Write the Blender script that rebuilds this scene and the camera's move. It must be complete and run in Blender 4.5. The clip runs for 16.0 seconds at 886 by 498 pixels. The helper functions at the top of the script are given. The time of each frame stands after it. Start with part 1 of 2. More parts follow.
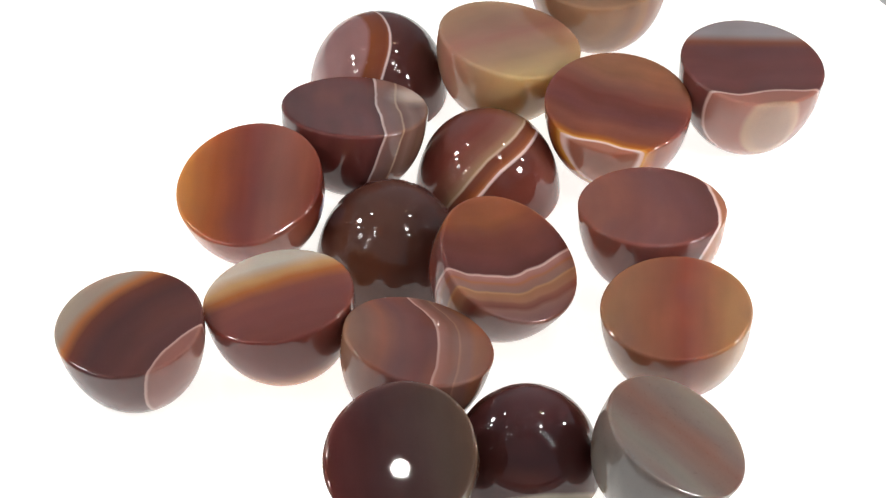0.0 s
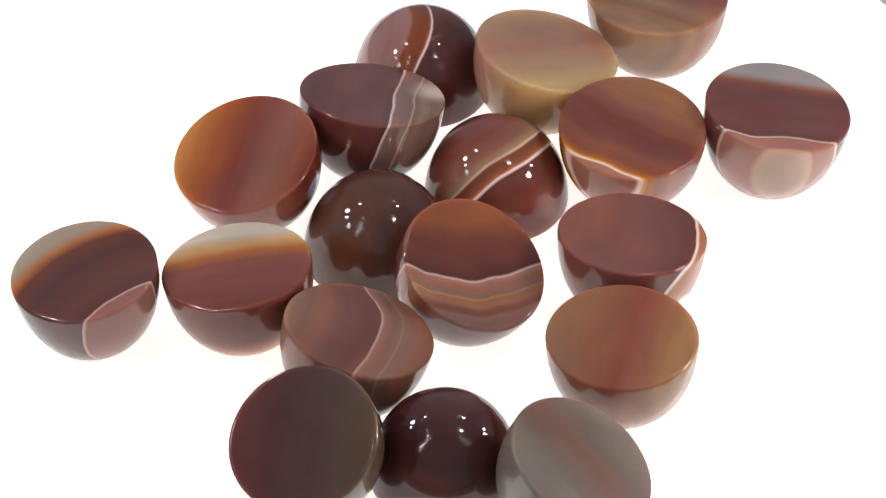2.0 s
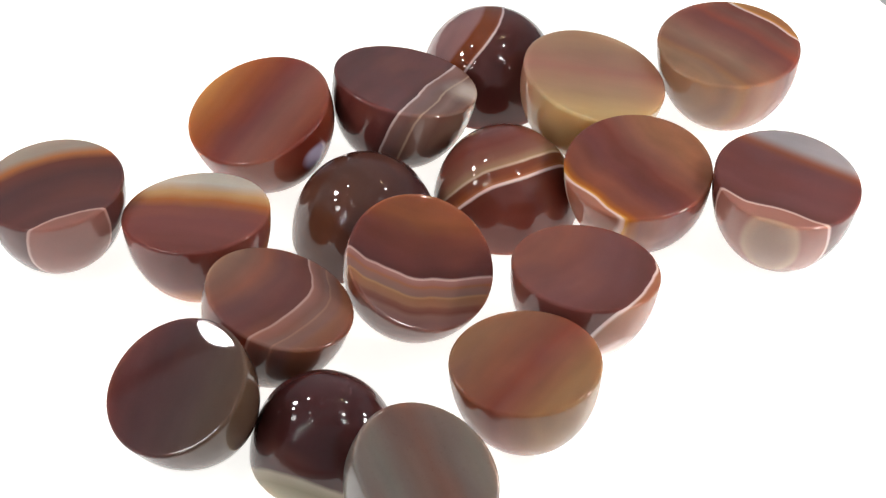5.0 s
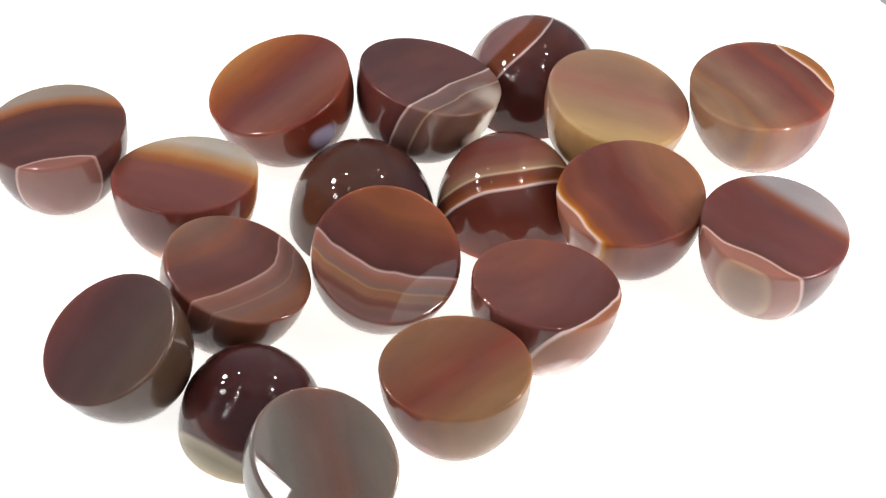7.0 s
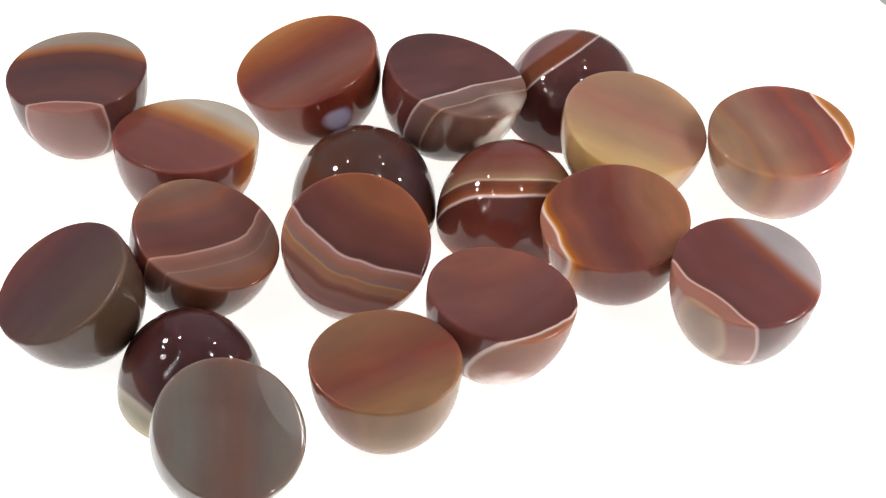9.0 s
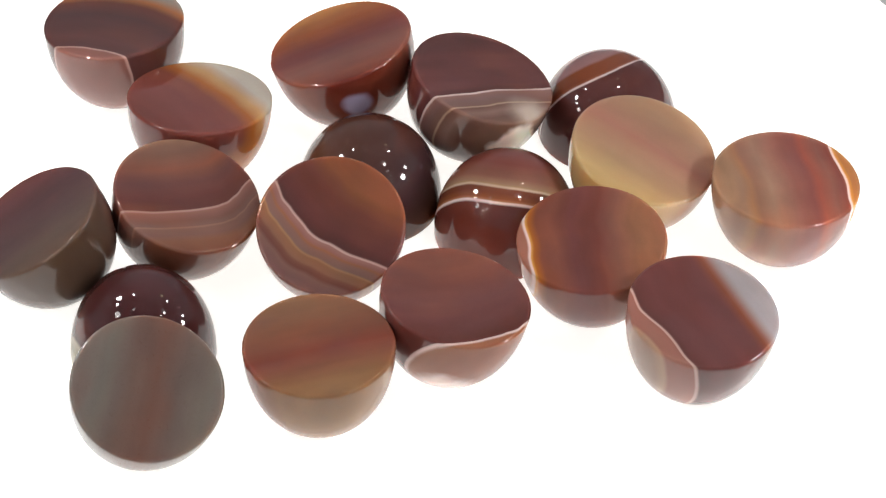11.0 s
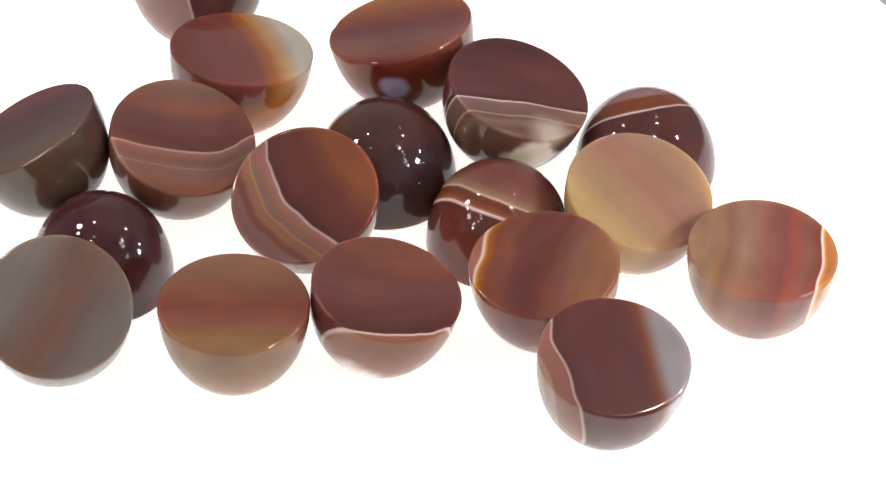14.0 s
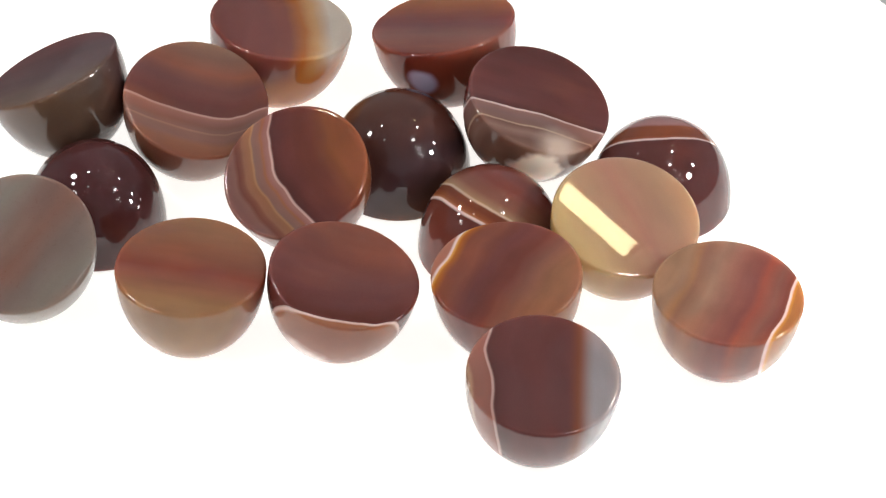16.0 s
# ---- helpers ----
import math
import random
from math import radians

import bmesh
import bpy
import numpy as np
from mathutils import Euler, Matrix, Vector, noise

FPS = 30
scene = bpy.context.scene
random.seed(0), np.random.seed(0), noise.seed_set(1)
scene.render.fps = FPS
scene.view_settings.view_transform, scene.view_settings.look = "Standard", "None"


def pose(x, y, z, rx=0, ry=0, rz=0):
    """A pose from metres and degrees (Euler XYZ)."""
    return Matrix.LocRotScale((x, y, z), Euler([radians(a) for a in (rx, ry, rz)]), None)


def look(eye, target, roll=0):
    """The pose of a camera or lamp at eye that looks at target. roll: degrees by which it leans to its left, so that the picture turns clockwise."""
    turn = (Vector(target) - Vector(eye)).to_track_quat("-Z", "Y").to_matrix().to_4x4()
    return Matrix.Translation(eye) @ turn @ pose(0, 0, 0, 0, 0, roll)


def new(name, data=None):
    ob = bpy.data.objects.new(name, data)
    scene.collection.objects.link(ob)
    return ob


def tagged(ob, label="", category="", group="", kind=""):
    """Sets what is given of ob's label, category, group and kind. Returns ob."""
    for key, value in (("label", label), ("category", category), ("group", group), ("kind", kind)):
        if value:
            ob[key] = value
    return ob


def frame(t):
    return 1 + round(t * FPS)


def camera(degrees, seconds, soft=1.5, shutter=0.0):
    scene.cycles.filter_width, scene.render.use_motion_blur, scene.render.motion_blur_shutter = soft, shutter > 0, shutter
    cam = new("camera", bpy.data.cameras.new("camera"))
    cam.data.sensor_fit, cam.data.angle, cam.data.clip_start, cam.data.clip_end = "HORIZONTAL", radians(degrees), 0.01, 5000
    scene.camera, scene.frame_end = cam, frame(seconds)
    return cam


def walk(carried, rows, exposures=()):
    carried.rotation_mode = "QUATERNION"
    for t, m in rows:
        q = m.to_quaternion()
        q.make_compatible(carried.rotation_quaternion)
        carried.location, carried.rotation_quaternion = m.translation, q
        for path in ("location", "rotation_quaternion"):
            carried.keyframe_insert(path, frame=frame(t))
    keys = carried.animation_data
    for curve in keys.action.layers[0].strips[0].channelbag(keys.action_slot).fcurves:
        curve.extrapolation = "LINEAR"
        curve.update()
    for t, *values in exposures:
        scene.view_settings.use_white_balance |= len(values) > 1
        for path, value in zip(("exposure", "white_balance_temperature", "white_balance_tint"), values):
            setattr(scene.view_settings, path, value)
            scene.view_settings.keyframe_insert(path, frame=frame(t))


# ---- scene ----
UNIT = 0.006          # rim radius of a stone, metres
TURN_RATE = -6.2243   # degrees a second, clockwise from above
TURN_START = -0.023
EYE = (-0.00073, -0.28686, 0.26138)
AIM = (-0.00073, -0.00012, -0.00297)
ROLL = 1.357
FIELD = 11.000

cam = camera(FIELD, 16.0, soft=1.3)
walk(cam, [(0.0, look(EYE, AIM, ROLL)), (16.0, look(EYE, AIM, ROLL))])

# ---- light ----
world = bpy.data.worlds.new("room_light")
scene.world = world
world.use_nodes = True
world.node_tree.nodes["Background"].inputs[0].default_value = (0.93, 0.92, 1.0, 1)
world.node_tree.nodes["Background"].inputs[1].default_value = 0.29
PAD_GLOW = 0.88
scene.view_settings.exposure = 0.0


# ---- materials ----
def lin(r, g, b):
    """Linear colour from 0-255 display values."""
    return tuple(((v / 255) / 12.92 if v <= 10 else (((v / 255) + 0.055) / 1.055) ** 2.4) for v in (r, g, b)) + (1.0,)


def graph(name):
    mat = bpy.data.materials.new(name)
    mat.use_nodes = True
    nt = mat.node_tree
    return mat, nt, nt.nodes["Principled BSDF"]


def glowing(name, colour, strength):
    mat, nt, bsdf = graph(name)
    bsdf.inputs["Base Color"].default_value = (0.8, 0.8, 0.8, 1)
    bsdf.inputs["Roughness"].default_value = 0.35
    bsdf.inputs["Emission Color"].default_value = (*colour, 1)
    bsdf.inputs["Emission Strength"].default_value = strength
    return mat


def math_node(nt, op, a, b=None, c=None):
    nd = nt.nodes.new("ShaderNodeMath")
    nd.operation = op
    for i, v in enumerate((a, b, c)):
        if v is None:
            continue
        if isinstance(v, (int, float)):
            nd.inputs[i].default_value = v
        else:
            nt.links.new(v, nd.inputs[i])
    return nd.outputs[0]


def dot_node(nt, vec, d):
    nd = nt.nodes.new("ShaderNodeVectorMath")
    nd.operation = "DOT_PRODUCT"
    nt.links.new(vec, nd.inputs[0])
    nd.inputs[1].default_value = d
    return nd.outputs["Value"]


def noise_node(nt, vec, scale, detail=3.0, rough=0.5):
    nd = nt.nodes.new("ShaderNodeTexNoise")
    nt.links.new(vec, nd.inputs["Vector"])
    nd.inputs["Scale"].default_value = scale
    nd.inputs["Detail"].default_value = detail
    nd.inputs["Roughness"].default_value = rough
    return nd.outputs["Fac"]


SPAN = 1.5
REACH = 1.2


def agate(name, d, stops, bend=0.0, bend_at=0.0, warp=0.08, streak=0.35, seed=0.0, sub=0.8, depth=1.0, sides=(), spots=(), gain=0.79, path=(), haze=0.0, clouds=0.3, ridge=None):
    """Banded agate: bands lie across direction d of the stone (in rim radii); stops are (place, colour)."""
    mat, nt, bsdf = graph(name)
    tc = nt.nodes.new("ShaderNodeTexCoord")
    mp = nt.nodes.new("ShaderNodeMapping")
    mp.inputs["Scale"].default_value = (1 / UNIT,) * 3
    nt.links.new(tc.outputs["Object"], mp.inputs["Vector"])
    p = mp.outputs[0]
    off = nt.nodes.new("ShaderNodeVectorMath")
    off.operation = "ADD"
    nt.links.new(p, off.inputs[0])
    off.inputs[1].default_value = (seed * 7.3, seed * 3.1, seed * 5.7)
    pn = off.outputs[0]
    dv = Vector(d).normalized()
    ev = Vector((-dv.y, dv.x, 0)).normalized()
    s = dot_node(nt, p, dv)
    if path:
        # the line that the bands follow across the stone: (place across, shift along d)
        run = nt.nodes.new("ShaderNodeValToRGB")
        run.color_ramp.interpolation = "CARDINAL"
        nt.links.new(math_node(nt, "MULTIPLY_ADD", dot_node(nt, p, ev), 0.5 / REACH, 0.5), run.inputs[0])
        knots = run.color_ramp.elements
        for k, (across, shift) in enumerate(path):
            at = across * 0.5 / REACH + 0.5
            if k < 2:
                knots[k].position = at
            knot = knots[k] if k < 2 else knots.new(at)
            knot.color = (shift * 0.5 + 0.5,) * 3 + (1,)
        lift = nt.nodes.new("ShaderNodeSeparateColor")
        nt.links.new(run.outputs[0], lift.inputs[0])
        s = math_node(nt, "SUBTRACT", s, math_node(nt, "MULTIPLY_ADD", lift.outputs[0], 2.0, -1.0))
    if bend:
        w = math_node(nt, "ADD", dot_node(nt, p, ev), -bend_at)
        s = math_node(nt, "SUBTRACT", s, math_node(nt, "MULTIPLY", math_node(nt, "MULTIPLY", w, w), bend))
    big = math_node(nt, "MULTIPLY", math_node(nt, "ADD", noise_node(nt, pn, 1.1, 1.5), -0.5), warp * 2)
    small = math_node(nt, "MULTIPLY", math_node(nt, "ADD", noise_node(nt, pn, 7.0, 3.0), -0.5), warp * 0.16)
    mid = math_node(nt, "MULTIPLY", math_node(nt, "ADD", noise_node(nt, pn, 2.9, 2.0), -0.5), warp * 0.7)
    s = math_node(nt, "ADD", math_node(nt, "ADD", s, mid), math_node(nt, "ADD", big, small))
    # the ramp
    fac = math_node(nt, "MULTIPLY_ADD", s, 0.5 / SPAN, 0.5)
    ramp = nt.nodes.new("ShaderNodeValToRGB")
    nt.links.new(fac, ramp.inputs[0])
    els = ramp.color_ramp.elements
    els[0].position, els[0].color = stops[0][0] * 0.5 / SPAN + 0.5, stops[0][1]
    els[1].position, els[1].color = stops[-1][0] * 0.5 / SPAN + 0.5, stops[-1][1]
    for at, colour in stops[1:-1]:
        e = els.new(at * 0.5 / SPAN + 0.5)
        e.color = colour
    colour_out = ramp.outputs[0]

    def over(fac_out, tint, under):
        mx = nt.nodes.new("ShaderNodeMix")
        mx.data_type = "RGBA"
        nt.links.new(fac_out, mx.inputs[0])
        nt.links.new(under, mx.inputs[6])
        mx.inputs[7].default_value = tint
        return mx.outputs[2]

    def smooth(value, lo, hi):
        mr = nt.nodes.new("ShaderNodeMapRange")
        mr.interpolation_type = "SMOOTHSTEP"
        nt.links.new(value, mr.inputs[0])
        mr.inputs[1].default_value, mr.inputs[2].default_value = lo, hi
        return mr.outputs[0]

    # warm and mauve clouds drawn out along the bands
    veil = nt.nodes.new("ShaderNodeCombineXYZ")
    nt.links.new(math_node(nt, "MULTIPLY", s, 2.2), veil.inputs[0])
    nt.links.new(math_node(nt, "MULTIPLY", dot_node(nt, p, ev), 0.9), veil.inputs[1])
    nt.links.new(math_node(nt, "ADD", dot_node(nt, p, (0, 0, 0.9)), seed * 2.3), veil.inputs[2])
    tone = noise_node(nt, veil.outputs[0], 0.8, 1.0, 0.4)
    colour_out = over(math_node(nt, "MULTIPLY", smooth(tone, 0.52, 0.78), clouds), lin(164, 104, 78), colour_out)
    colour_out = over(math_node(nt, "MULTIPLY", smooth(tone, 0.48, 0.22), clouds), lin(104, 78, 80), colour_out)
    for way, at, soft, tint in sides:
        v = math_node(nt, "ADD", dot_node(nt, p, Vector(way).normalized()), big)
        colour_out = over(smooth(v, at - soft, at + soft), tint, colour_out)
    # fine growth lines that follow the bands, and cloudy patches
    cm = nt.nodes.new("ShaderNodeCombineXYZ")
    nt.links.new(math_node(nt, "MULTIPLY", s, 3.6), cm.inputs[0])
    nt.links.new(math_node(nt, "MULTIPLY_ADD", dot_node(nt, p, ev), 0.7, seed * 3.7), cm.inputs[1])
    nt.links.new(math_node(nt, "MULTIPLY", dot_node(nt, p, (0, 0, 1)), 0.7), cm.inputs[2])
    lines = math_node(nt, "MULTIPLY_ADD", math_node(nt, "ADD", noise_node(nt, cm.outputs[0], 1.0, 2.5, 0.45), -0.5), streak * 1.6, 1.0)
    cloud = math_node(nt, "MULTIPLY_ADD", math_node(nt, "ADD", noise_node(nt, pn, 1.4, 3.0, 0.5), -0.5), streak * 1.2, 1.0)
    grain = math_node(nt, "MULTIPLY_ADD", math_node(nt, "ADD", noise_node(nt, pn, 45.0, 2.0), -0.5), 0.10, 1.0)
    val = math_node(nt, "MULTIPLY", math_node(nt, "MULTIPLY", math_node(nt, "MULTIPLY", lines, cloud), grain), gain)
    hsv = nt.nodes.new("ShaderNodeHueSaturation")
    nt.links.new(colour_out, hsv.inputs["Color"])
    nt.links.new(val, hsv.inputs["Value"])
    hsv.inputs["Saturation"].default_value = 1.10
    hsv.inputs["Hue"].default_value = 0.497
    colour_out = hsv.outputs[0]
    for mid, size, soft, tint in spots:
        ds = nt.nodes.new("ShaderNodeVectorMath")
        ds.operation = "DISTANCE"
        nt.links.new(p, ds.inputs[0])
        ds.inputs[1].default_value = mid
        v = math_node(nt, "ADD", ds.outputs["Value"], math_node(nt, "MULTIPLY", math_node(nt, "ADD", noise_node(nt, pn, 2.6, 2.0), -0.5), size * 0.9))
        near = math_node(nt, "SUBTRACT", 1.0, smooth(v, size - soft, size + soft))
        colour_out = over(near, tint, colour_out)
    nt.links.new(colour_out, bsdf.inputs["Base Color"])
    bsdf.inputs["IOR"].default_value = 1.54
    bsdf.inputs["Subsurface Weight"].default_value = sub
    bsdf.inputs["Subsurface Radius"].default_value = (1.0, 0.72, 0.60)
    bsdf.inputs["Subsurface Scale"].default_value = 0.0036 * depth
    # polish: nearly a mirror, with faint wipe marks
    rough = math_node(nt, "MULTIPLY_ADD", noise_node(nt, pn, 5.0, 4.0), 0.02, 0.003)
    nt.links.new(rough, bsdf.inputs["Roughness"])
    if haze:
        # fine polishing scratches spread part of the reflection
        bsdf.inputs["Coat Weight"].default_value = haze
        nt.links.new(math_node(nt, "MULTIPLY_ADD", noise_node(nt, pn, 24.0, 5.0, 0.7), 0.35, 0.14), bsdf.inputs["Coat Roughness"])
    bump = nt.nodes.new("ShaderNodeBump")
    bump.inputs["Strength"].default_value = 0.0012
    bump.inputs["Distance"].default_value = 0.0002
    nt.links.new(noise_node(nt, pn, 14.0, 3.0), bump.inputs["Height"])
    if ridge:
        # a shallow second facet of the cut face beyond a straight line, with a fine groove along the line
        way, at, slope = ridge
        past = math_node(nt, "ADD", dot_node(nt, p, way), -at)
        fall = math_node(nt, "MULTIPLY", math_node(nt, "MAXIMUM", past, 0.0), -slope)
        groove = math_node(nt, "MULTIPLY", math_node(nt, "MAXIMUM", math_node(nt, "SUBTRACT", 0.02, math_node(nt, "ABSOLUTE", past)), 0.0), -0.04)
        facet = nt.nodes.new("ShaderNodeBump")
        facet.inputs["Strength"].default_value = 1.0
        facet.inputs["Distance"].default_value = UNIT
        nt.links.new(math_node(nt, "ADD", fall, groove), facet.inputs["Height"])
        nt.links.new(bump.outputs[0], facet.inputs["Normal"])
        nt.links.new(facet.outputs[0], bsdf.inputs["Normal"])
    else:
        nt.links.new(bump.outputs[0], bsdf.inputs["Normal"])
    return mat


WHITE = lin(238, 216, 208)


def line(at, before, after, wide=0.013, tint=WHITE):
    """Stops of one thin pale line between two bands."""
    return [(at - wide * 1.6, before), (at - wide * 0.7, tint), (at + wide * 0.5, tint), (at + wide * 2.2, after)]


LOOKS = {}
LOOKS["A"] = dict(clouds=0.15, d=(1, 0, 0), bend=-0.5, bend_at=0.25, stops=[(-1.4, lin(166, 134, 132)), (-0.17, lin(164, 126, 122)), (-0.11, lin(140, 84, 58)), (0.10, lin(132, 78, 56))] + line(0.17, lin(146, 90, 66), lin(96, 58, 54)) + [(1.4, lin(92, 54, 51))], warp=0.04, streak=0.2)
LOOKS["B"] = dict(clouds=0.2, gain=0.92, depth=1.8, d=(0.6, -0.8, 0), stops=[(-1.2, lin(172, 148, 118)), (-0.6, lin(162, 132, 110)), (-0.1, lin(164, 124, 108)), (0.35, lin(172, 142, 116)), (0.8, lin(190, 164, 122)), (1.4, lin(186, 146, 96))], streak=0.16)
LOOKS["C"] = dict(gain=0.86, depth=1.4, d=(0.22, 0.97, -0.1), path=[(-0.63, 0.804), (-0.44, 0.80), (-0.11, 0.827), (0.09, 0.807), (0.32, 0.766), (0.62, 0.73)], stops=[(-1.48, lin(152, 122, 98)), (-1.36, lin(158, 120, 90)), (-1.28, lin(150, 112, 92)), (-1.08, lin(158, 126, 106)), (-0.9, lin(150, 112, 96)), (-0.7, lin(138, 92, 82)), (-0.5, lin(132, 84, 76)), (-0.4, lin(146, 88, 74)), (-0.2, lin(134, 92, 82)), (-0.06, lin(124, 76, 66))] + line(0.0, lin(130, 80, 66), lin(200, 146, 84)) + [(0.07, lin(164, 118, 78)), (0.5, lin(150, 114, 94))], streak=0.34, warp=0.02)
LOOKS["D"] = dict(d=(-0.22, 0.95, 0.2), path=[(-0.78, -0.68), (-0.54, -0.70), (-0.26, -0.67), (0.04, -0.685), (0.33, -0.74), (0.5, -0.73), (0.78, -0.65)], stops=[(-0.7, lin(156, 132, 118)), (-0.34, lin(160, 136, 120)), (-0.275, lin(180, 152, 130)), (-0.235, lin(156, 116, 104)), (-0.08, lin(160, 116, 104))] + line(0.0, lin(160, 114, 102), lin(100, 62, 58), tint=lin(216, 186, 176)) + [(0.3, lin(114, 72, 68)), (0.8, lin(110, 68, 64)), (1.4, lin(118, 76, 68))], sides=[((-0.15, 1, 0), 0.42, 0.12, lin(140, 88, 66)), ((-0.15, 1, 0), 0.56, 0.12, lin(160, 154, 156))], warp=0.015, streak=0.2)
LOOKS["E"] = dict(d=(-0.33, -0.94, 0), path=[(-0.8, 0.82), (-0.37, 0.925), (0.06, 0.859), (0.38, 0.865), (0.75, 0.80)], stops=[(-1.48, lin(160, 116, 90)), (-1.2, lin(142, 98, 84)), (-0.95, lin(126, 76, 66)), (-0.6, lin(124, 78, 72)), (-0.35, lin(138, 88, 72)), (-0.16, lin(144, 90, 70)), (-0.06, lin(180, 116, 66))] + line(0.0, lin(222, 172, 104), lin(166, 118, 100)) + [(0.3, lin(156, 112, 98))], streak=0.36, warp=0.02)
# F's last spot paints in white the pad's glow showing through clear quartz
LOOKS["F"] = dict(d=(1, 0.1, -0.29), path=[(-0.96, 0.015), (-0.56, 0.005), (0.08, -0.022), (0.52, 0.01), (0.96, 0.015)], stops=[(-1.3, lin(84, 46, 42)), (-0.4, lin(108, 66, 62)), (0.2, lin(112, 70, 66))] + line(0.325, lin(92, 56, 53), lin(150, 116, 108), 0.012) + [(0.45, lin(140, 112, 106)), (0.55, lin(136, 108, 98))] + line(0.585, lin(136, 108, 98), lin(126, 96, 86), 0.010, lin(196, 168, 146)) + [(0.72, lin(150, 122, 110)), (0.84, lin(122, 94, 84)), (1.4, lin(150, 124, 104))], spots=[((0.8, 0.42, 0.0), 0.24, 0.2, lin(190, 172, 158)), ((0.95, 0.25, -0.45), 0.38, 0.07, lin(255, 244, 232))], warp=0.05, streak=0.3)
LOOKS["G"] = dict(d=(0.995, -0.08, 0), stops=[(-1.3, lin(198, 158, 110)), (-0.82, lin(190, 134, 86)), (-0.5, lin(166, 102, 70)), (-0.1, lin(140, 80, 68)), (0.1, lin(138, 86, 78)), (0.4, lin(150, 104, 92)), (0.8, lin(146, 92, 78)), (1.0, lin(112, 54, 46)), (1.3, lin(104, 50, 44))], spots=[((0.95, -0.2, -0.48), 0.19, 0.07, lin(176, 166, 190))], streak=0.25, warp=0.06)
LOOKS["H"] = dict(gain=0.90, d=(0.755, 0.482, 0.446), path=[(-0.75, -0.06), (-0.5, -0.02), (-0.16, 0.03), (0.12, 0.025), (0.4, -0.01), (0.61, -0.02), (0.87, -0.02)], stops=[(-1.4, lin(112, 66, 58)), (-0.6, lin(126, 76, 66)), (-0.35, lin(140, 98, 84)), (-0.24, lin(156, 126, 102))] + line(-0.195, lin(164, 136, 106), lin(120, 74, 56), 0.013, lin(204, 180, 158)) + [(-0.1, lin(122, 74, 56)), (-0.02, lin(146, 92, 66))] + line(0.035, lin(176, 124, 92), lin(104, 62, 54), 0.015) + [(0.5, lin(122, 72, 62)), (1.4, lin(108, 64, 56))], warp=0.03, streak=0.24)
LOOKS["I"] = dict(clouds=0.15, d=(0.4, -0.6, 0.5), stops=[(-1.4, lin(98, 68, 54)), (-0.5, lin(86, 58, 52)), (0.2, lin(70, 50, 53)), (0.7, lin(84, 60, 46)), (1.3, lin(90, 70, 44))], streak=0.2, sub=0.6, gain=0.84)
LOOKS["J"] = dict(d=(-0.53, 0.85, 0), path=[(-0.95, -0.022), (-0.53, -0.158), (-0.16, -0.230), (0.06, -0.278), (0.27, -0.243), (0.56, -0.178), (0.79, -0.114), (1.0, 0.005)], stops=[(-1.3, lin(150, 118, 112)), (-0.66, lin(134, 102, 96)), (-0.56, lin(142, 108, 98)), (-0.50, lin(122, 80, 70)), (-0.44, lin(134, 92, 78)), (-0.40, lin(152, 114, 92)), (-0.30, lin(158, 118, 92)), (-0.275, lin(180, 142, 108)), (-0.25, lin(142, 112, 102)), (-0.16, lin(152, 116, 104)), (-0.12, lin(166, 118, 92)), (-0.08, lin(164, 120, 110))] + line(0.0, lin(172, 130, 122), lin(96, 56, 52), tint=lin(222, 190, 180)) + [(0.2, lin(112, 68, 62)), (0.6, lin(122, 74, 62)), (0.85, lin(146, 94, 68)), (1.3, lin(148, 96, 70))], warp=0.012, streak=0.28)
LOOKS["K"] = dict(d=(0.95, -0.1, -0.45), path=[(-0.95, 0.76), (-0.49, 0.835), (-0.27, 0.85), (0.12, 0.809), (0.45, 0.711), (0.70, 0.617), (0.92, 0.46)], stops=[(-1.48, lin(140, 92, 78)), (-1.1, lin(138, 88, 76)), (-0.7, lin(124, 82, 78)), (-0.35, lin(118, 74, 68)), (-0.1, lin(104, 60, 54))] + line(0.0, lin(104, 58, 52), lin(162, 114, 88)) + [(0.2, lin(158, 112, 94)), (0.4, lin(160, 118, 102)), (0.7, lin(186, 156, 144))], spots=[((0.7, -0.25, -1.0), 0.34, 0.16, lin(232, 214, 208))], warp=0.015, streak=0.24)
LOOKS["L"] = dict(d=(1, -0.03, 0), stops=[(-1.3, lin(158, 128, 98)), (-0.6, lin(148, 108, 84)), (-0.1, lin(142, 92, 74)), (0.1, lin(144, 86, 70)), (0.3, lin(150, 98, 80)), (0.7, lin(156, 120, 88)), (1.3, lin(162, 132, 100))], streak=0.26, warp=0.05)
LOOKS["M"] = dict(clouds=0.2, d=(0.48, 0.88, 0), stops=[(-1.3, lin(138, 134, 130)), (-0.6, lin(140, 132, 122)), (-0.25, lin(138, 114, 102)), (0.1, lin(140, 106, 92)), (0.4, lin(134, 114, 104)), (0.8, lin(142, 132, 120)), (1.3, lin(148, 142, 134))], streak=0.2, warp=0.08, haze=0.3, gain=0.70, ridge=((0.250, -0.968, 0), 0.656, 0.014))
LOOKS["N"] = dict(clouds=0.15, d=(0.15, 0.75, 0.6), stops=[(-1.4, lin(70, 40, 40)), (0.3, lin(72, 40, 39)), (0.40, lin(78, 50, 46)), (0.45, lin(170, 160, 140)), (0.56, lin(140, 132, 110)), (0.8, lin(190, 186, 166)), (1.3, lin(150, 150, 130))], streak=0.2, sub=0.6, gain=0.98, warp=0.03)
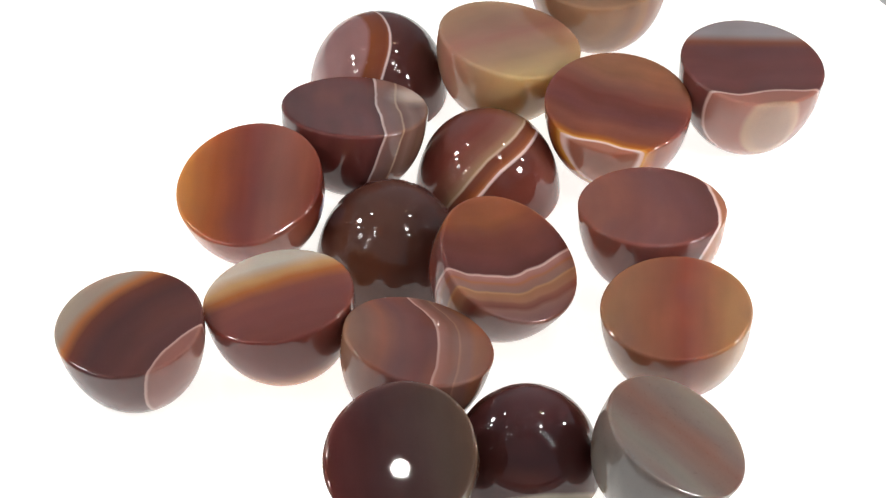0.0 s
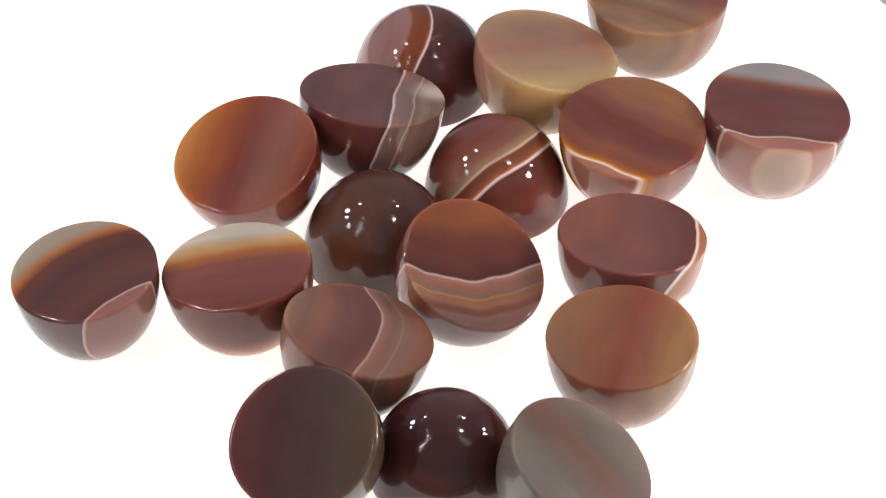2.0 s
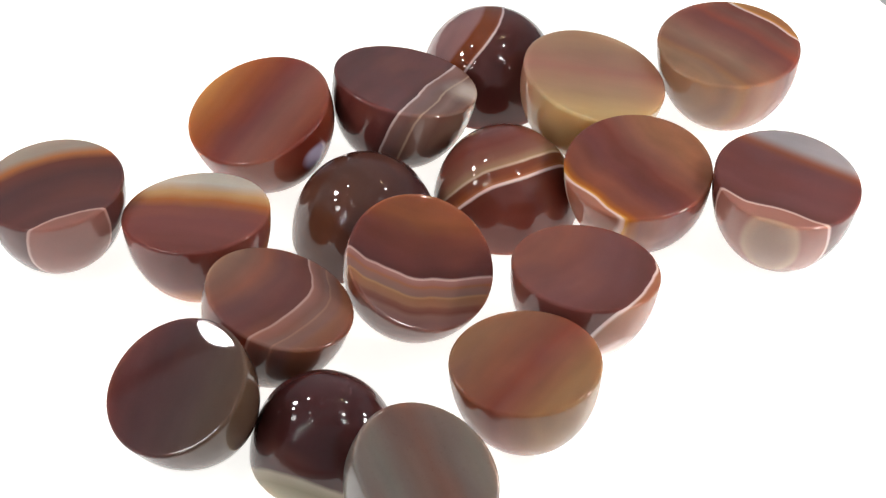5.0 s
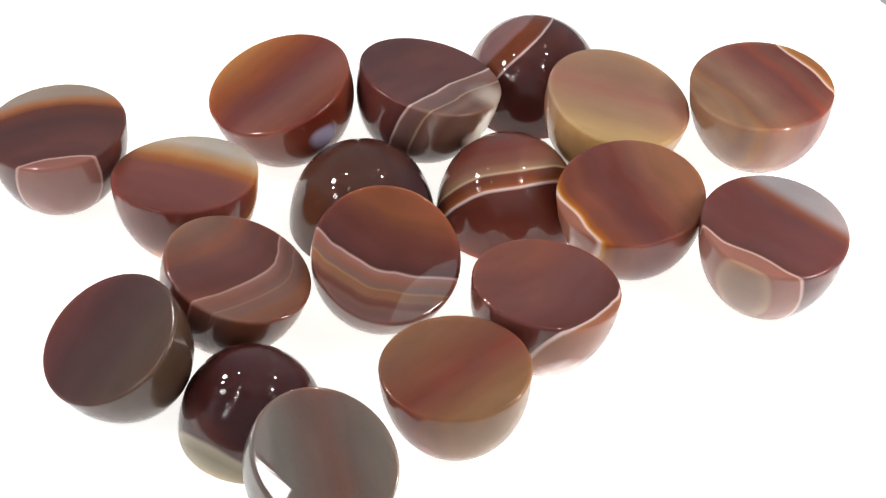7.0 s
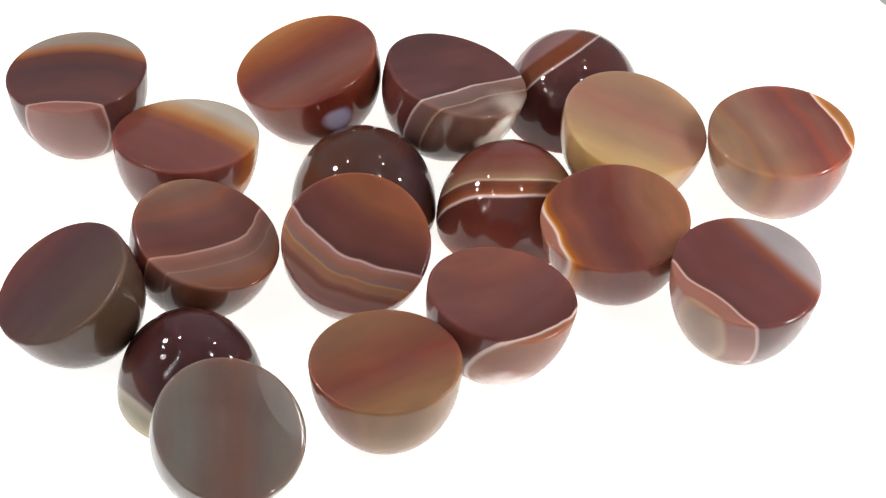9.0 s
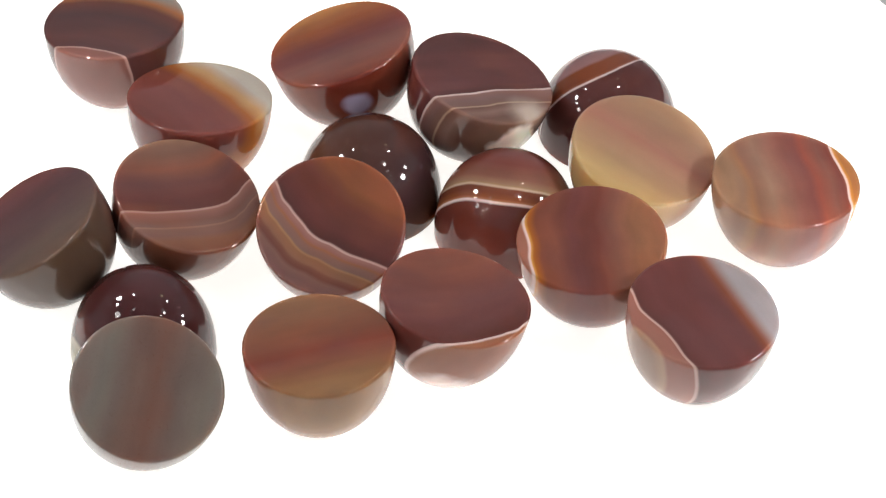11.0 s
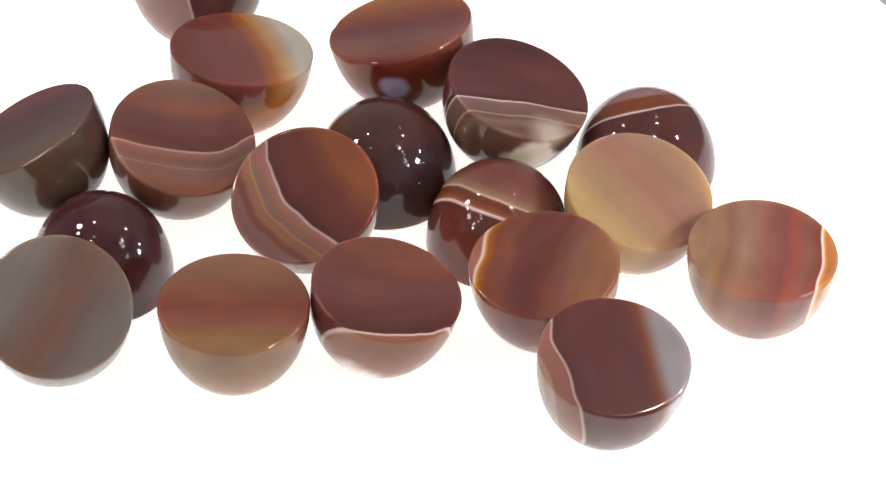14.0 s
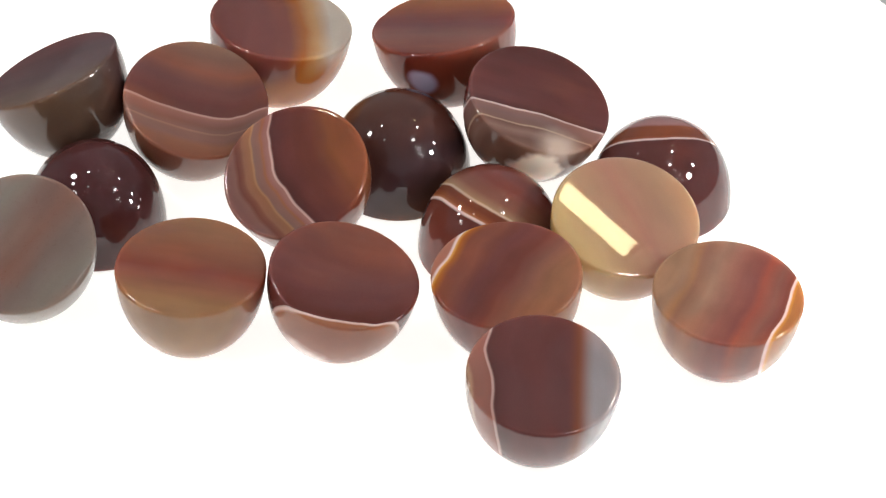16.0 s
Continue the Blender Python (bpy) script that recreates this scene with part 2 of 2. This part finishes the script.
LOOKS["O"] = dict(clouds=0.15, d=(1, 0.05, 0), stops=[(-1.3, lin(116, 80, 62)), (-0.85, lin(114, 70, 66)), (-0.3, lin(94, 66, 65)), (0.2, lin(97, 75, 71)), (0.6, lin(104, 86, 76)), (1.3, lin(108, 86, 66))], streak=0.2, warp=0.06)
LOOKS["P"] = dict(d=(1, 0, 0), path=[(-0.99, 0.141), (-0.64, 0.21), (-0.25, 0.253), (0.15, 0.265), (0.40, 0.24), (0.58, 0.17), (0.77, 0.031), (0.98, -0.139)], stops=[(-1.45, lin(158, 128, 104)), (-1.05, lin(140, 108, 94)), (-0.75, lin(144, 98, 82)), (-0.5, lin(122, 84, 78)), (-0.25, lin(120, 78, 72)), (-0.1, lin(112, 74, 68))] + line(0.0, lin(112, 74, 68), lin(158, 118, 106), tint=lin(204, 168, 158)) + [(0.08, lin(150, 112, 102)), (0.17, lin(138, 102, 92)), (0.25, lin(136, 106, 96))] + line(0.29, lin(138, 106, 96), lin(142, 110, 98), 0.010, lin(160, 126, 110)) + [(0.42, lin(136, 104, 94)), (0.52, lin(146, 106, 86)), (0.8, lin(132, 86, 68)), (1.4, lin(124, 74, 58))], warp=0.012, streak=0.28)
LOOKS["Q"] = dict(clouds=0.2, d=(-0.33, 0.94, 0), stops=[(-1.3, lin(112, 62, 52)), (-0.2, lin(132, 82, 76)), (0.12, lin(144, 90, 76)), (0.32, lin(180, 120, 76)), (0.5, lin(206, 168, 122)), (0.72, lin(212, 204, 190)), (1.0, lin(196, 190, 178)), (1.3, lin(212, 194, 152))], bend=-0.12, sides=[((0, 0.35, -0.94), 0.5, 0.22, lin(186, 124, 78))], warp=0.1, streak=0.15)
LOOKS["R"] = dict(clouds=0.1, d=(0.76, -0.65, -0.2), bend=0.25, stops=[(-1.4, lin(162, 154, 140)), (-0.72, lin(164, 154, 142)), (-0.56, lin(180, 124, 84)), (-0.42, lin(112, 68, 56)), (-0.1, lin(92, 61, 58)), (0.5, lin(106, 71, 66))] + line(0.77, lin(98, 64, 61), lin(152, 110, 100), tint=lin(206, 172, 162)) + [(1.4, lin(150, 110, 102))], warp=0.05, streak=0.15)
LABELS = {
    "A": "domed banded agate cabochon, pale pink and dark brown, flat side down",
    "B": "pale honey agate cabochon lying flat side up, softly clouded",
    "C": "tan and red-brown striped agate cabochon lying flat side up",
    "D": "brown agate cabochon with grey edge and white-lined pink corner",
    "E": "orange-brown agate cabochon with one thin white line at its rim",
    "F": "dark brown agate cabochon with white line and clear grey bands",
    "G": "orange to brown agate cabochon with straight soft bands",
    "H": "brown domed agate cabochon with two thin white lines, flat side down",
    "I": "very dark brown domed agate cabochon, flat side down",
    "J": "brown agate cabochon with curved white and pink bands across its face",
    "K": "reddish brown agate cabochon with a white line along its rim",
    "L": "plain ochre-brown agate cabochon lying flat side up",
    "M": "blue-grey translucent agate cabochon with soft brown streaks",
    "N": "dark brown domed agate cabochon with a pale grey foot",
    "O": "dark olive-brown agate cabochon tilted steeply, chipped rim",
    "P": "grey-brown agate cabochon with bent white and pink bands",
    "Q": "purple-brown agate cabochon fading through orange to cream",
    "R": "dark brown agate cabochon with grey side and pink corner",
}

PLACES = {}   # centre of the flat face, its outward normal, rim radius, height, in units
PLACES["A"] = (-1.107, 2.787, 0.005, 0.002, 0.004, -1.000, 0.989, 1.232)
PLACES["B"] = (0.771, 2.544, 1.265, 0.165, 0.157, 0.974, 1.021, 1.240)
PLACES["C"] = (2.044, 4.133, 1.322, 0.000, 0.062, 0.998, 1.014, 1.306)
PLACES["D"] = (4.209, 1.972, 1.418, 0.105, 0.080, 0.991, 1.020, 1.392)
PLACES["E"] = (2.293, 1.140, 1.325, 0.039, -0.057, 0.998, 1.021, 1.298)
PLACES["F"] = (-1.404, 0.971, 1.282, 0.024, 0.287, 0.957, 1.024, 1.258)
PLACES["G"] = (-2.820, -0.678, 1.255, -0.205, -0.213, 0.955, 1.026, 1.227)
PLACES["H"] = (0.491, 0.621, 0.033, 0.033, 0.003, -0.999, 1.004, 1.258)
PLACES["I"] = (-0.854, -0.934, 0.001, 0.000, 0.001, -1.000, 1.015, 1.265)
PLACES["J"] = (0.784, -2.091, 1.263, 0.404, -0.172, 0.898, 1.017, 1.265)
PLACES["K"] = (2.735, -0.996, 1.311, 0.008, 0.176, 0.984, 1.016, 1.293)
PLACES["L"] = (3.022, -3.057, 1.346, -0.028, -0.005, 1.000, 1.013, 1.329)
PLACES["M"] = (2.996, -5.428, 1.290, 0.448, 0.007, 0.894, 1.018, 1.296)
PLACES["N"] = (1.048, -4.886, 0.006, -0.004, 0.005, -1.000, 0.991, 1.285)
PLACES["O"] = (-0.622, -5.914, 1.289, -0.196, -0.462, 0.865, 1.010, 1.319)
PLACES["P"] = (-0.407, -3.750, 1.294, 0.189, 0.176, 0.966, 1.016, 1.278)
PLACES["Q"] = (-2.324, -2.942, 1.284, -0.174, 0.090, 0.981, 1.015, 1.268)
PLACES["R"] = (-4.278, -3.586, 1.321, -0.152, -0.026, 0.988, 0.998, 1.325)


# ---- the lit surface ----
PAD_RADIUS = 8.35

def disc_mesh(name, radius, thick, bevel, seg=96):
    bm = bmesh.new()
    prof = [(0.0, 0.0), (radius - bevel, 0.0), (radius - bevel * 0.3, -bevel * 0.3), (radius, -bevel), (radius, -thick), (0.0, -thick)]
    return lathe(bm, prof, seg, name)


def lathe(bm, prof, seg, name):
    """Turn a profile of (radius, z) about z; radius 0 closes to a point."""
    rings = []
    for rad, z in prof:
        if rad == 0:
            rings.append([bm.verts.new((0, 0, z))])
        else:
            rings.append([bm.verts.new((rad * math.cos(2 * math.pi * i / seg), rad * math.sin(2 * math.pi * i / seg), z)) for i in range(seg)])
    for a, b in zip(rings, rings[1:]):
        for i in range(seg):
            j = (i + 1) % seg
            vs = [a[i % len(a)], b[i % len(b)], b[j % len(b)], a[j % len(a)]]
            vs = list(dict.fromkeys(vs))
            if len(vs) > 2:
                bm.faces.new(vs)
    bmesh.ops.recalc_face_normals(bm, faces=bm.faces)
    for fc in bm.faces:
        fc.smooth = True
    me = bpy.data.meshes.new(name)
    bm.to_mesh(me)
    bm.free()
    return me


pad_mat = glowing("backlit_white_acrylic", (1.0, 1.0, 0.955), PAD_GLOW)
pad = tagged(new("light_table", disc_mesh("light_table", PAD_RADIUS * UNIT, 0.006, 0.0008)), "glowing white acrylic turntable top under the stones", "light table", kind="structure")
pad.data.materials.append(pad_mat)

# ---- light box round the table: unseen white boards added for bounce light, open towards the camera ----
def matte(name, colour, bump=0.15):
    mat, nt, bsdf = graph(name)
    tc = nt.nodes.new("ShaderNodeTexCoord")
    n1 = noise_node(nt, tc.outputs["Object"], 900.0, 3.0)
    n2 = noise_node(nt, tc.outputs["Object"], 22.0, 3.0)
    hsv = nt.nodes.new("ShaderNodeHueSaturation")
    hsv.inputs["Color"].default_value = (*colour, 1)
    nt.links.new(math_node(nt, "MULTIPLY_ADD", n2, 0.12, 0.94), hsv.inputs["Value"])
    nt.links.new(hsv.outputs[0], bsdf.inputs["Base Color"])
    bsdf.inputs["Roughness"].default_value = 0.7
    bp = nt.nodes.new("ShaderNodeBump")
    bp.inputs["Strength"].default_value = bump
    bp.inputs["Distance"].default_value = 0.0003
    nt.links.new(n1, bp.inputs["Height"])
    nt.links.new(bp.outputs[0], bsdf.inputs["Normal"])
    return mat


def slab(name, lo, hi, mat, label):
    """A board between two corners, in units."""
    bm = bmesh.new()
    bmesh.ops.create_cube(bm, size=1.0)
    for v in bm.verts:
        v.co = Vector([(lo[i] + hi[i]) / 2 + v.co[i] * (hi[i] - lo[i]) for i in range(3)]) * UNIT
    bmesh.ops.bevel(bm, geom=bm.edges, offset=0.0006, segments=2, affect="EDGES")
    me = bpy.data.meshes.new(name)
    bm.to_mesh(me)
    bm.free()
    me.materials.append(mat)
    return tagged(new(name, me), label, kind="structure")


board = matte("white_board", (0.82, 0.83, 0.88))
table_wood = matte("table_top", (0.28, 0.27, 0.26))
grey_board = matte("grey_board", (0.55, 0.55, 0.55))
slab("ground", (-110, -110, -4.0), (110, 110, -2.02), table_wood, "plain grey table top under the light box")
slab("floor", (-24, -24, -2.0), (24, 26, -1.0), grey_board, "matt grey base board under the turntable")
# boards out of view, added to close the place and tone the dome reflections
slab("wall_north", (-23, 24, -1.0), (23, 25, 30), board, "unseen matt white back board, added for bounce light")
slab("wall_west", (-24, -16, -1.0), (-23, 25, 30), board, "unseen matt white side board, added for bounce light")
slab("wall_east", (23, -16, -1.0), (24, 25, 30), board, "unseen matt white side board, added for bounce light")
slab("ceiling", (-24, -16.0, 30), (24, 25, 31), board, "unseen matt white top board, added for bounce light")

# ---- lamps ----
housing_mat = matte("dark_plastic", (0.10, 0.10, 0.11), 0.05)
lens_mats = {k: glowing("led_lens", (1.0, 0.97, 0.95), k) for k in (5.0, 18.0, 30.0, 60.0, 75.0)}
dim_mat = glowing("led_diffuser", (1.0, 0.98, 0.96), 3.2)
# dim emission in place of the lamplight that would fall on the dish
dish_mat = glowing("self_glowing_dish", (1.0, 0.97, 1.0), 1.1)
bead_mat = glowing("led_bead", (1.0, 0.96, 0.92), 150.0)
tube_mat = glowing("led_tube", (1.0, 0.84, 0.46), 19.0)


def put(name, me, mat, parent, label=""):
    ob = new(name, me)
    me.materials.append(mat)
    ob.parent = parent
    return tagged(ob, label)


def spot_lamp(at, rad, wall, power=60.0, comb=False, faces=(0, 0, 1.0)):
    """A round LED spot with a clear or honeycomb lens, on a stem that ends in the board at wall."""
    at, wall, faces = Vector(at), Vector(wall), Vector(faces)
    root = new("led_spot", None)
    turn = (faces - at).to_track_quat("Z", "Y")
    root.matrix_world = Matrix.LocRotScale(at * UNIT, turn, None)
    r = rad * UNIT
    bm = bmesh.new()
    shell = [(0.0, -1.1 * r), (0.55 * r, -1.1 * r), (0.8 * r, -0.8 * r), (1.14 * r, -0.1 * r), (1.18 * r, 0.06 * r), (1.1 * r, 0.08 * r), (1.05 * r, -0.02 * r), (0.0, -0.04 * r)]
    put("housing", lathe(bm, shell, 32, "housing"), housing_mat, root, "dark plastic lamp housing")
    bm = bmesh.new()
    if comb:
        cell = r / 9.0
        for i in range(-12, 13):
            for j in range(-12, 13):
                x, y = cell * (i + 0.5 * (j % 2)), cell * 0.87 * j
                if math.hypot(x, y) > r * 0.96:
                    continue
                rim = [bm.verts.new((x + cell * 0.33 * math.sin(k * math.pi / 3), y + cell * 0.33 * math.cos(k * math.pi / 3), 0.0)) for k in range(6)]
                top = bm.verts.new((x, y, cell * 0.15))
                for k in range(6):
                    bm.faces.new((rim[k], rim[k - 1], top))
        bmesh.ops.recalc_face_normals(bm, faces=bm.faces)
        me = bpy.data.meshes.new("lens")
        bm.to_mesh(me)
        bm.free()
        put("lens", me, lens_mats[power], root, "glowing honeycomb lens")
        bm = bmesh.new()
        put("diffuser", lathe(bm, [(0.0, -0.012 * r), (0.97 * r, -0.012 * r), (0.97 * r, -0.03 * r), (0.0, -0.03 * r)], 32, "diffuser"), dim_mat, root, "softly glowing diffuser disc")
    else:
        put("lens", lathe(bm, [(0.0, 0.14 * r), (0.45 * r, 0.11 * r), (0.8 * r, 0.05 * r), (r, 0.0), (0.0, -0.02 * r)], 32, "lens"), lens_mats[power], root, "glowing clear lens")
    # stem to the board
    local = root.matrix_world.inverted() @ (wall * UNIT)
    start = Vector((0, 0, -1.05 * r))
    way = local - start
    bm = bmesh.new()
    stem = lathe(bm, [(0.0, 0.0), (0.12 * UNIT, 0.0), (0.12 * UNIT, way.length), (0.0, way.length)], 12, "stem")
    ob = put("stem", stem, housing_mat, root)
    ob.matrix_local = Matrix.Translation(start) @ way.to_track_quat("Z", "Y").to_matrix().to_4x4()
    return tagged(root, "small dark LED spot lamp with honeycomb lens" if comb else "small dark LED spot lamp with a clear lens", "lamp", "LED spots of the light box")


for at, rad, wall, power in (
        ((-10.5, -4.5, 8.7), 1.0, (-23.2, -4.8, 11.5), 18.0), ((-10.3, 1.1, 10.0), 0.85, (-23.2, 1.2, 13), 60.0),
        ((5.85, -4.05, 15.0), 0.72, (6.0, -4.0, 30.2), 30.0), ((11.0, -0.4, 7.7), 0.50, (23.2, -0.4, 10), 75.0),
        ((8.8, -3.1, 5.6), 0.80, (23.2, -3.4, 8.0), 60.0), ((6.2, 3.1, 15.0), 0.45, (6.2, 3.1, 30.2), 75.0),
        ((-7.0, 3.2, 14.0), 0.40, (-7.2, 3.4, 30.2), 75.0), ((-10.3, -1.3, 9.0), 0.40, (-23.2, -1.3, 10.0), 75.0),
        ((-7.2, -4.2, 15.0), 0.5, (-7.4, -4.0, 30.2), 5.0)):
    made = spot_lamp(at, rad, wall, power, comb=power == 18.0)
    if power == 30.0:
        # wide dish round the top lamp; its own glow stands in for lamplight on it
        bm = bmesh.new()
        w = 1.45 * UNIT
        dish = put("reflector", lathe(bm, [(0.0, 0.0), (0.7 * w, -0.02 * w), (w, -0.1 * w), (w, -0.06 * w), (0.7 * w, 0.03 * w), (0.0, 0.05 * w)], 40, "reflector"), dish_mat, made, "white reflector dish with a dim glow of its own")
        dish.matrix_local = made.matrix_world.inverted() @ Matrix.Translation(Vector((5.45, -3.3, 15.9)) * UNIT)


def bead_strip(a, b, rows, count, hang):
    """A narrow board with rows of tiny LED beads that hangs from the ceiling on a wire."""
    a, b = Vector(a), Vector(b)
    root = new("led_strip", None)
    mid = (a + b) / 2
    along = (b - a).normalized()
    front = (Vector((0, -1.5, 1)) - mid)
    front = (front - along * front.dot(along)).normalized()
    # columns: across, along, front
    m = Matrix((front.cross(along) * -1, along, front)).transposed().to_4x4()
    root.matrix_world = Matrix.Translation(mid * UNIT) @ m
    half = (b - a).length / 2 * UNIT
    bm = bmesh.new()
    bmesh.ops.create_cube(bm, size=1.0)
    for v in bm.verts:
        v.co = Vector((v.co.x * 1.25 * rows * UNIT, v.co.y * (2 * half + 0.5 * UNIT), v.co.z * 0.16 * UNIT - 0.08 * UNIT))
    bmesh.ops.bevel(bm, geom=bm.edges, offset=0.0002, segments=1, affect="EDGES")
    me = bpy.data.meshes.new("strip_board")
    bm.to_mesh(me)
    bm.free()
    put("strip_board", me, strip_mat, root, "dark strip board")
    bm = bmesh.new()
    r = 0.16 * UNIT
    bead = lathe(bm, [(0.0, r)] + [(r * math.sin(k * math.pi / 8), r * math.cos(k * math.pi / 8)) for k in (1, 2, 3, 4)] + [(0.0, 0.0)], 8, "bead")
    bead.materials.append(bead_mat)
    rng = random.Random(count)
    for i in range(count):
        for j in range(rows):
            if rng.random() < 0.12:
                continue
            ob = new("bead", bead)
            ob.parent = root
            ob.location = ((j - (rows - 1) / 2) * 1.2 * UNIT + rng.uniform(-0.4, 0.4) * UNIT, (-1 + 2 * (i + 0.5 * (j % 2)) / count) * half, 0)
    local = root.matrix_world.inverted() @ (Vector(hang) * UNIT)
    start = Vector((0, half, -0.16 * UNIT)) if a.z < b.z else Vector((0, -half, -0.16 * UNIT))
    way = local - start
    bm = bmesh.new()
    wire = put("hanger", lathe(bm, [(0.0, 0.0), (0.06 * UNIT, 0.0), (0.06 * UNIT, way.length), (0.0, way.length)], 8, "hanger"), strip_mat, root)
    wire.matrix_local = Matrix.Translation(start) @ way.to_track_quat("Z", "Y").to_matrix().to_4x4()
    return tagged(root, "dark strip with rows of tiny white LED beads", "lamp", "LED bead strips of the light box")


strip_mat = matte("dark_strip", (0.03, 0.03, 0.035), 0.05)
bead_strip((-9.0, -8.6, 19.9), (-17.6, -15.4, 8.6), 3, 7, (-9.0, -8.6, 30.2))
bead_strip((9.5, -7.0, 22.0), (15.8, -14.4, 11.5), 3, 6, (9.5, -7.0, 30.2))


def tube_lamp(a, b, rad):
    a, b = Vector(a), Vector(b)
    root = new("led_tube", None)
    root.matrix_world = Matrix.Translation(a * UNIT) @ (b - a).to_track_quat("Z", "Y").to_matrix().to_4x4()
    long, r = (b - a).length * UNIT, rad * UNIT
    bm = bmesh.new()
    put("tube", lathe(bm, [(0.0, 0.0), (r * 0.7, 0.0), (r, r * 0.4), (r, long - r * 0.4), (r * 0.7, long), (0.0, long)], 20, "tube"), tube_mat, root, "glowing warm white tube")
    for z in (-0.1 * UNIT, long - 0.2 * UNIT):
        bm = bmesh.new()
        cap = put("end_cap", lathe(bm, [(0.0, 0.0), (r * 1.3, 0.0), (r * 1.3, 0.3 * UNIT), (0.0, 0.3 * UNIT)], 16, "end_cap"), housing_mat, root)
        cap.location.z = z
        bm = bmesh.new()
        up = root.matrix_world.inverted() @ ((root.matrix_world @ Vector((0, 0, z + 0.15 * UNIT))) + Vector((0, 0, 2.2 * UNIT)))
        way = up - Vector((0, 0, z + 0.15 * UNIT))
        post = put("bracket", lathe(bm, [(0.0, 0.0), (0.1 * UNIT, 0.0), (0.1 * UNIT, way.length), (0.0, way.length)], 8, "bracket"), housing_mat, root)
        post.matrix_local = Matrix.Translation((0, 0, z + 0.15 * UNIT)) @ way.to_track_quat("Z", "Y").to_matrix().to_4x4()
    return tagged(root, "short warm white LED tube under the top board", "lamp")


tube_lamp((8.2, 13.0, 28.0), (10.1, 11.65, 28.0), 0.2)


# ---- the stones ----
def stone_mesh(name, rad, high, seed, chips=()):
    """A cabochon: flat polished face at z = 0, narrow bevel, high dome down to -high. chips: (angle, width, size)."""
    bm = bmesh.new()
    power, bev = 2.222, 0.042 * rad
    prof = [(0.0, 0.0)] + [(rad * k, 0.0) for k in (0.25, 0.5, 0.72, 0.85, 0.93)]
    prof += [(rad - bev + bev * math.sin(k * math.pi / 10), bev * (math.cos(k * math.pi / 10) - 1)) for k in range(6)]
    for k in range(1, 26):
        s = math.sin(k / 26 * math.pi / 2)
        z = s * high
        if z < bev * 1.5:
            continue
        prof.append((rad * (1 - s ** power) ** (1 / power), -z))
    prof.append((0.0, -high))
    me = lathe(bm, prof, 72, name)
    rng = random.Random(seed)
    push = [rng.uniform(0, 6.28) for _ in range(4)]
    for v in me.vertices:
        ang = math.atan2(v.co.y, v.co.x)
        k = 1 + 0.004 * math.sin(2 * ang + push[0]) + 0.003 * math.sin(3 * ang + push[1])
        v.co.x *= k
        v.co.y *= k
        for at, wide, size in chips:
            da = abs((ang - at + math.pi) % (2 * math.pi) - math.pi)
            edge = math.hypot(v.co.x, v.co.y) > rad * 0.93 and v.co.z > -0.12 * rad
            if da < wide and edge:
                v.co.x *= 1 - size * (1 - da / wide)
                v.co.y *= 1 - size * (1 - da / wide)
                v.co.z -= size * rad * 0.6 * (1 - da / wide)
    return me


def stone_pose(key):
    x, y, z, nx, ny, nz, rad, high = PLACES[key]
    n = Vector((nx, ny, nz)).normalized()
    if nz > 0:
        a = Vector((0, 1, 0)).cross(n).normalized()
        b = n.cross(a)
    else:
        a = Vector((0, 1, 0)).cross(-n).normalized()
        b = n.cross(a)
    m = Matrix((a, b, n)).transposed().to_4x4()
    return Matrix.Translation(Vector((x, y, z)) * UNIT) @ m


CHIPS = {"G": [(-1.95, 0.10, 0.014)], "O": [(0.15, 0.10, 0.014)]}
STONES = {}
for i, key in enumerate(PLACES):
    rad, high = PLACES[key][6] * UNIT * 1.012, PLACES[key][7] * PLACES[key][6] * UNIT
    ob = new("agate_cabochon", stone_mesh("agate_cabochon", rad, high, i, CHIPS.get(key, ())))
    ob.data.materials.append(agate("agate_" + LABELS[key].split()[0] + str(i), seed=i + 1.0, **LOOKS[key]))
    ob.matrix_world = stone_pose(key)
    STONES[key] = tagged(ob, LABELS[key], "agate cabochon", "agate cabochons on the light table")


def motions():
    """Everything on the turntable turns about the vertical axis at one speed."""
    times = [k * 0.5 for k in range(33)]
    for key, ob in STONES.items():
        base = stone_pose(key)
        walk(ob, [(t, pose(0, 0, 0, 0, 0, TURN_START + TURN_RATE * t) @ base) for t in times])
    walk(pad, [(t, pose(-0.12 * UNIT, -0.12 * UNIT, 0, 0, 0, TURN_START + TURN_RATE * t)) for t in times])


motions()
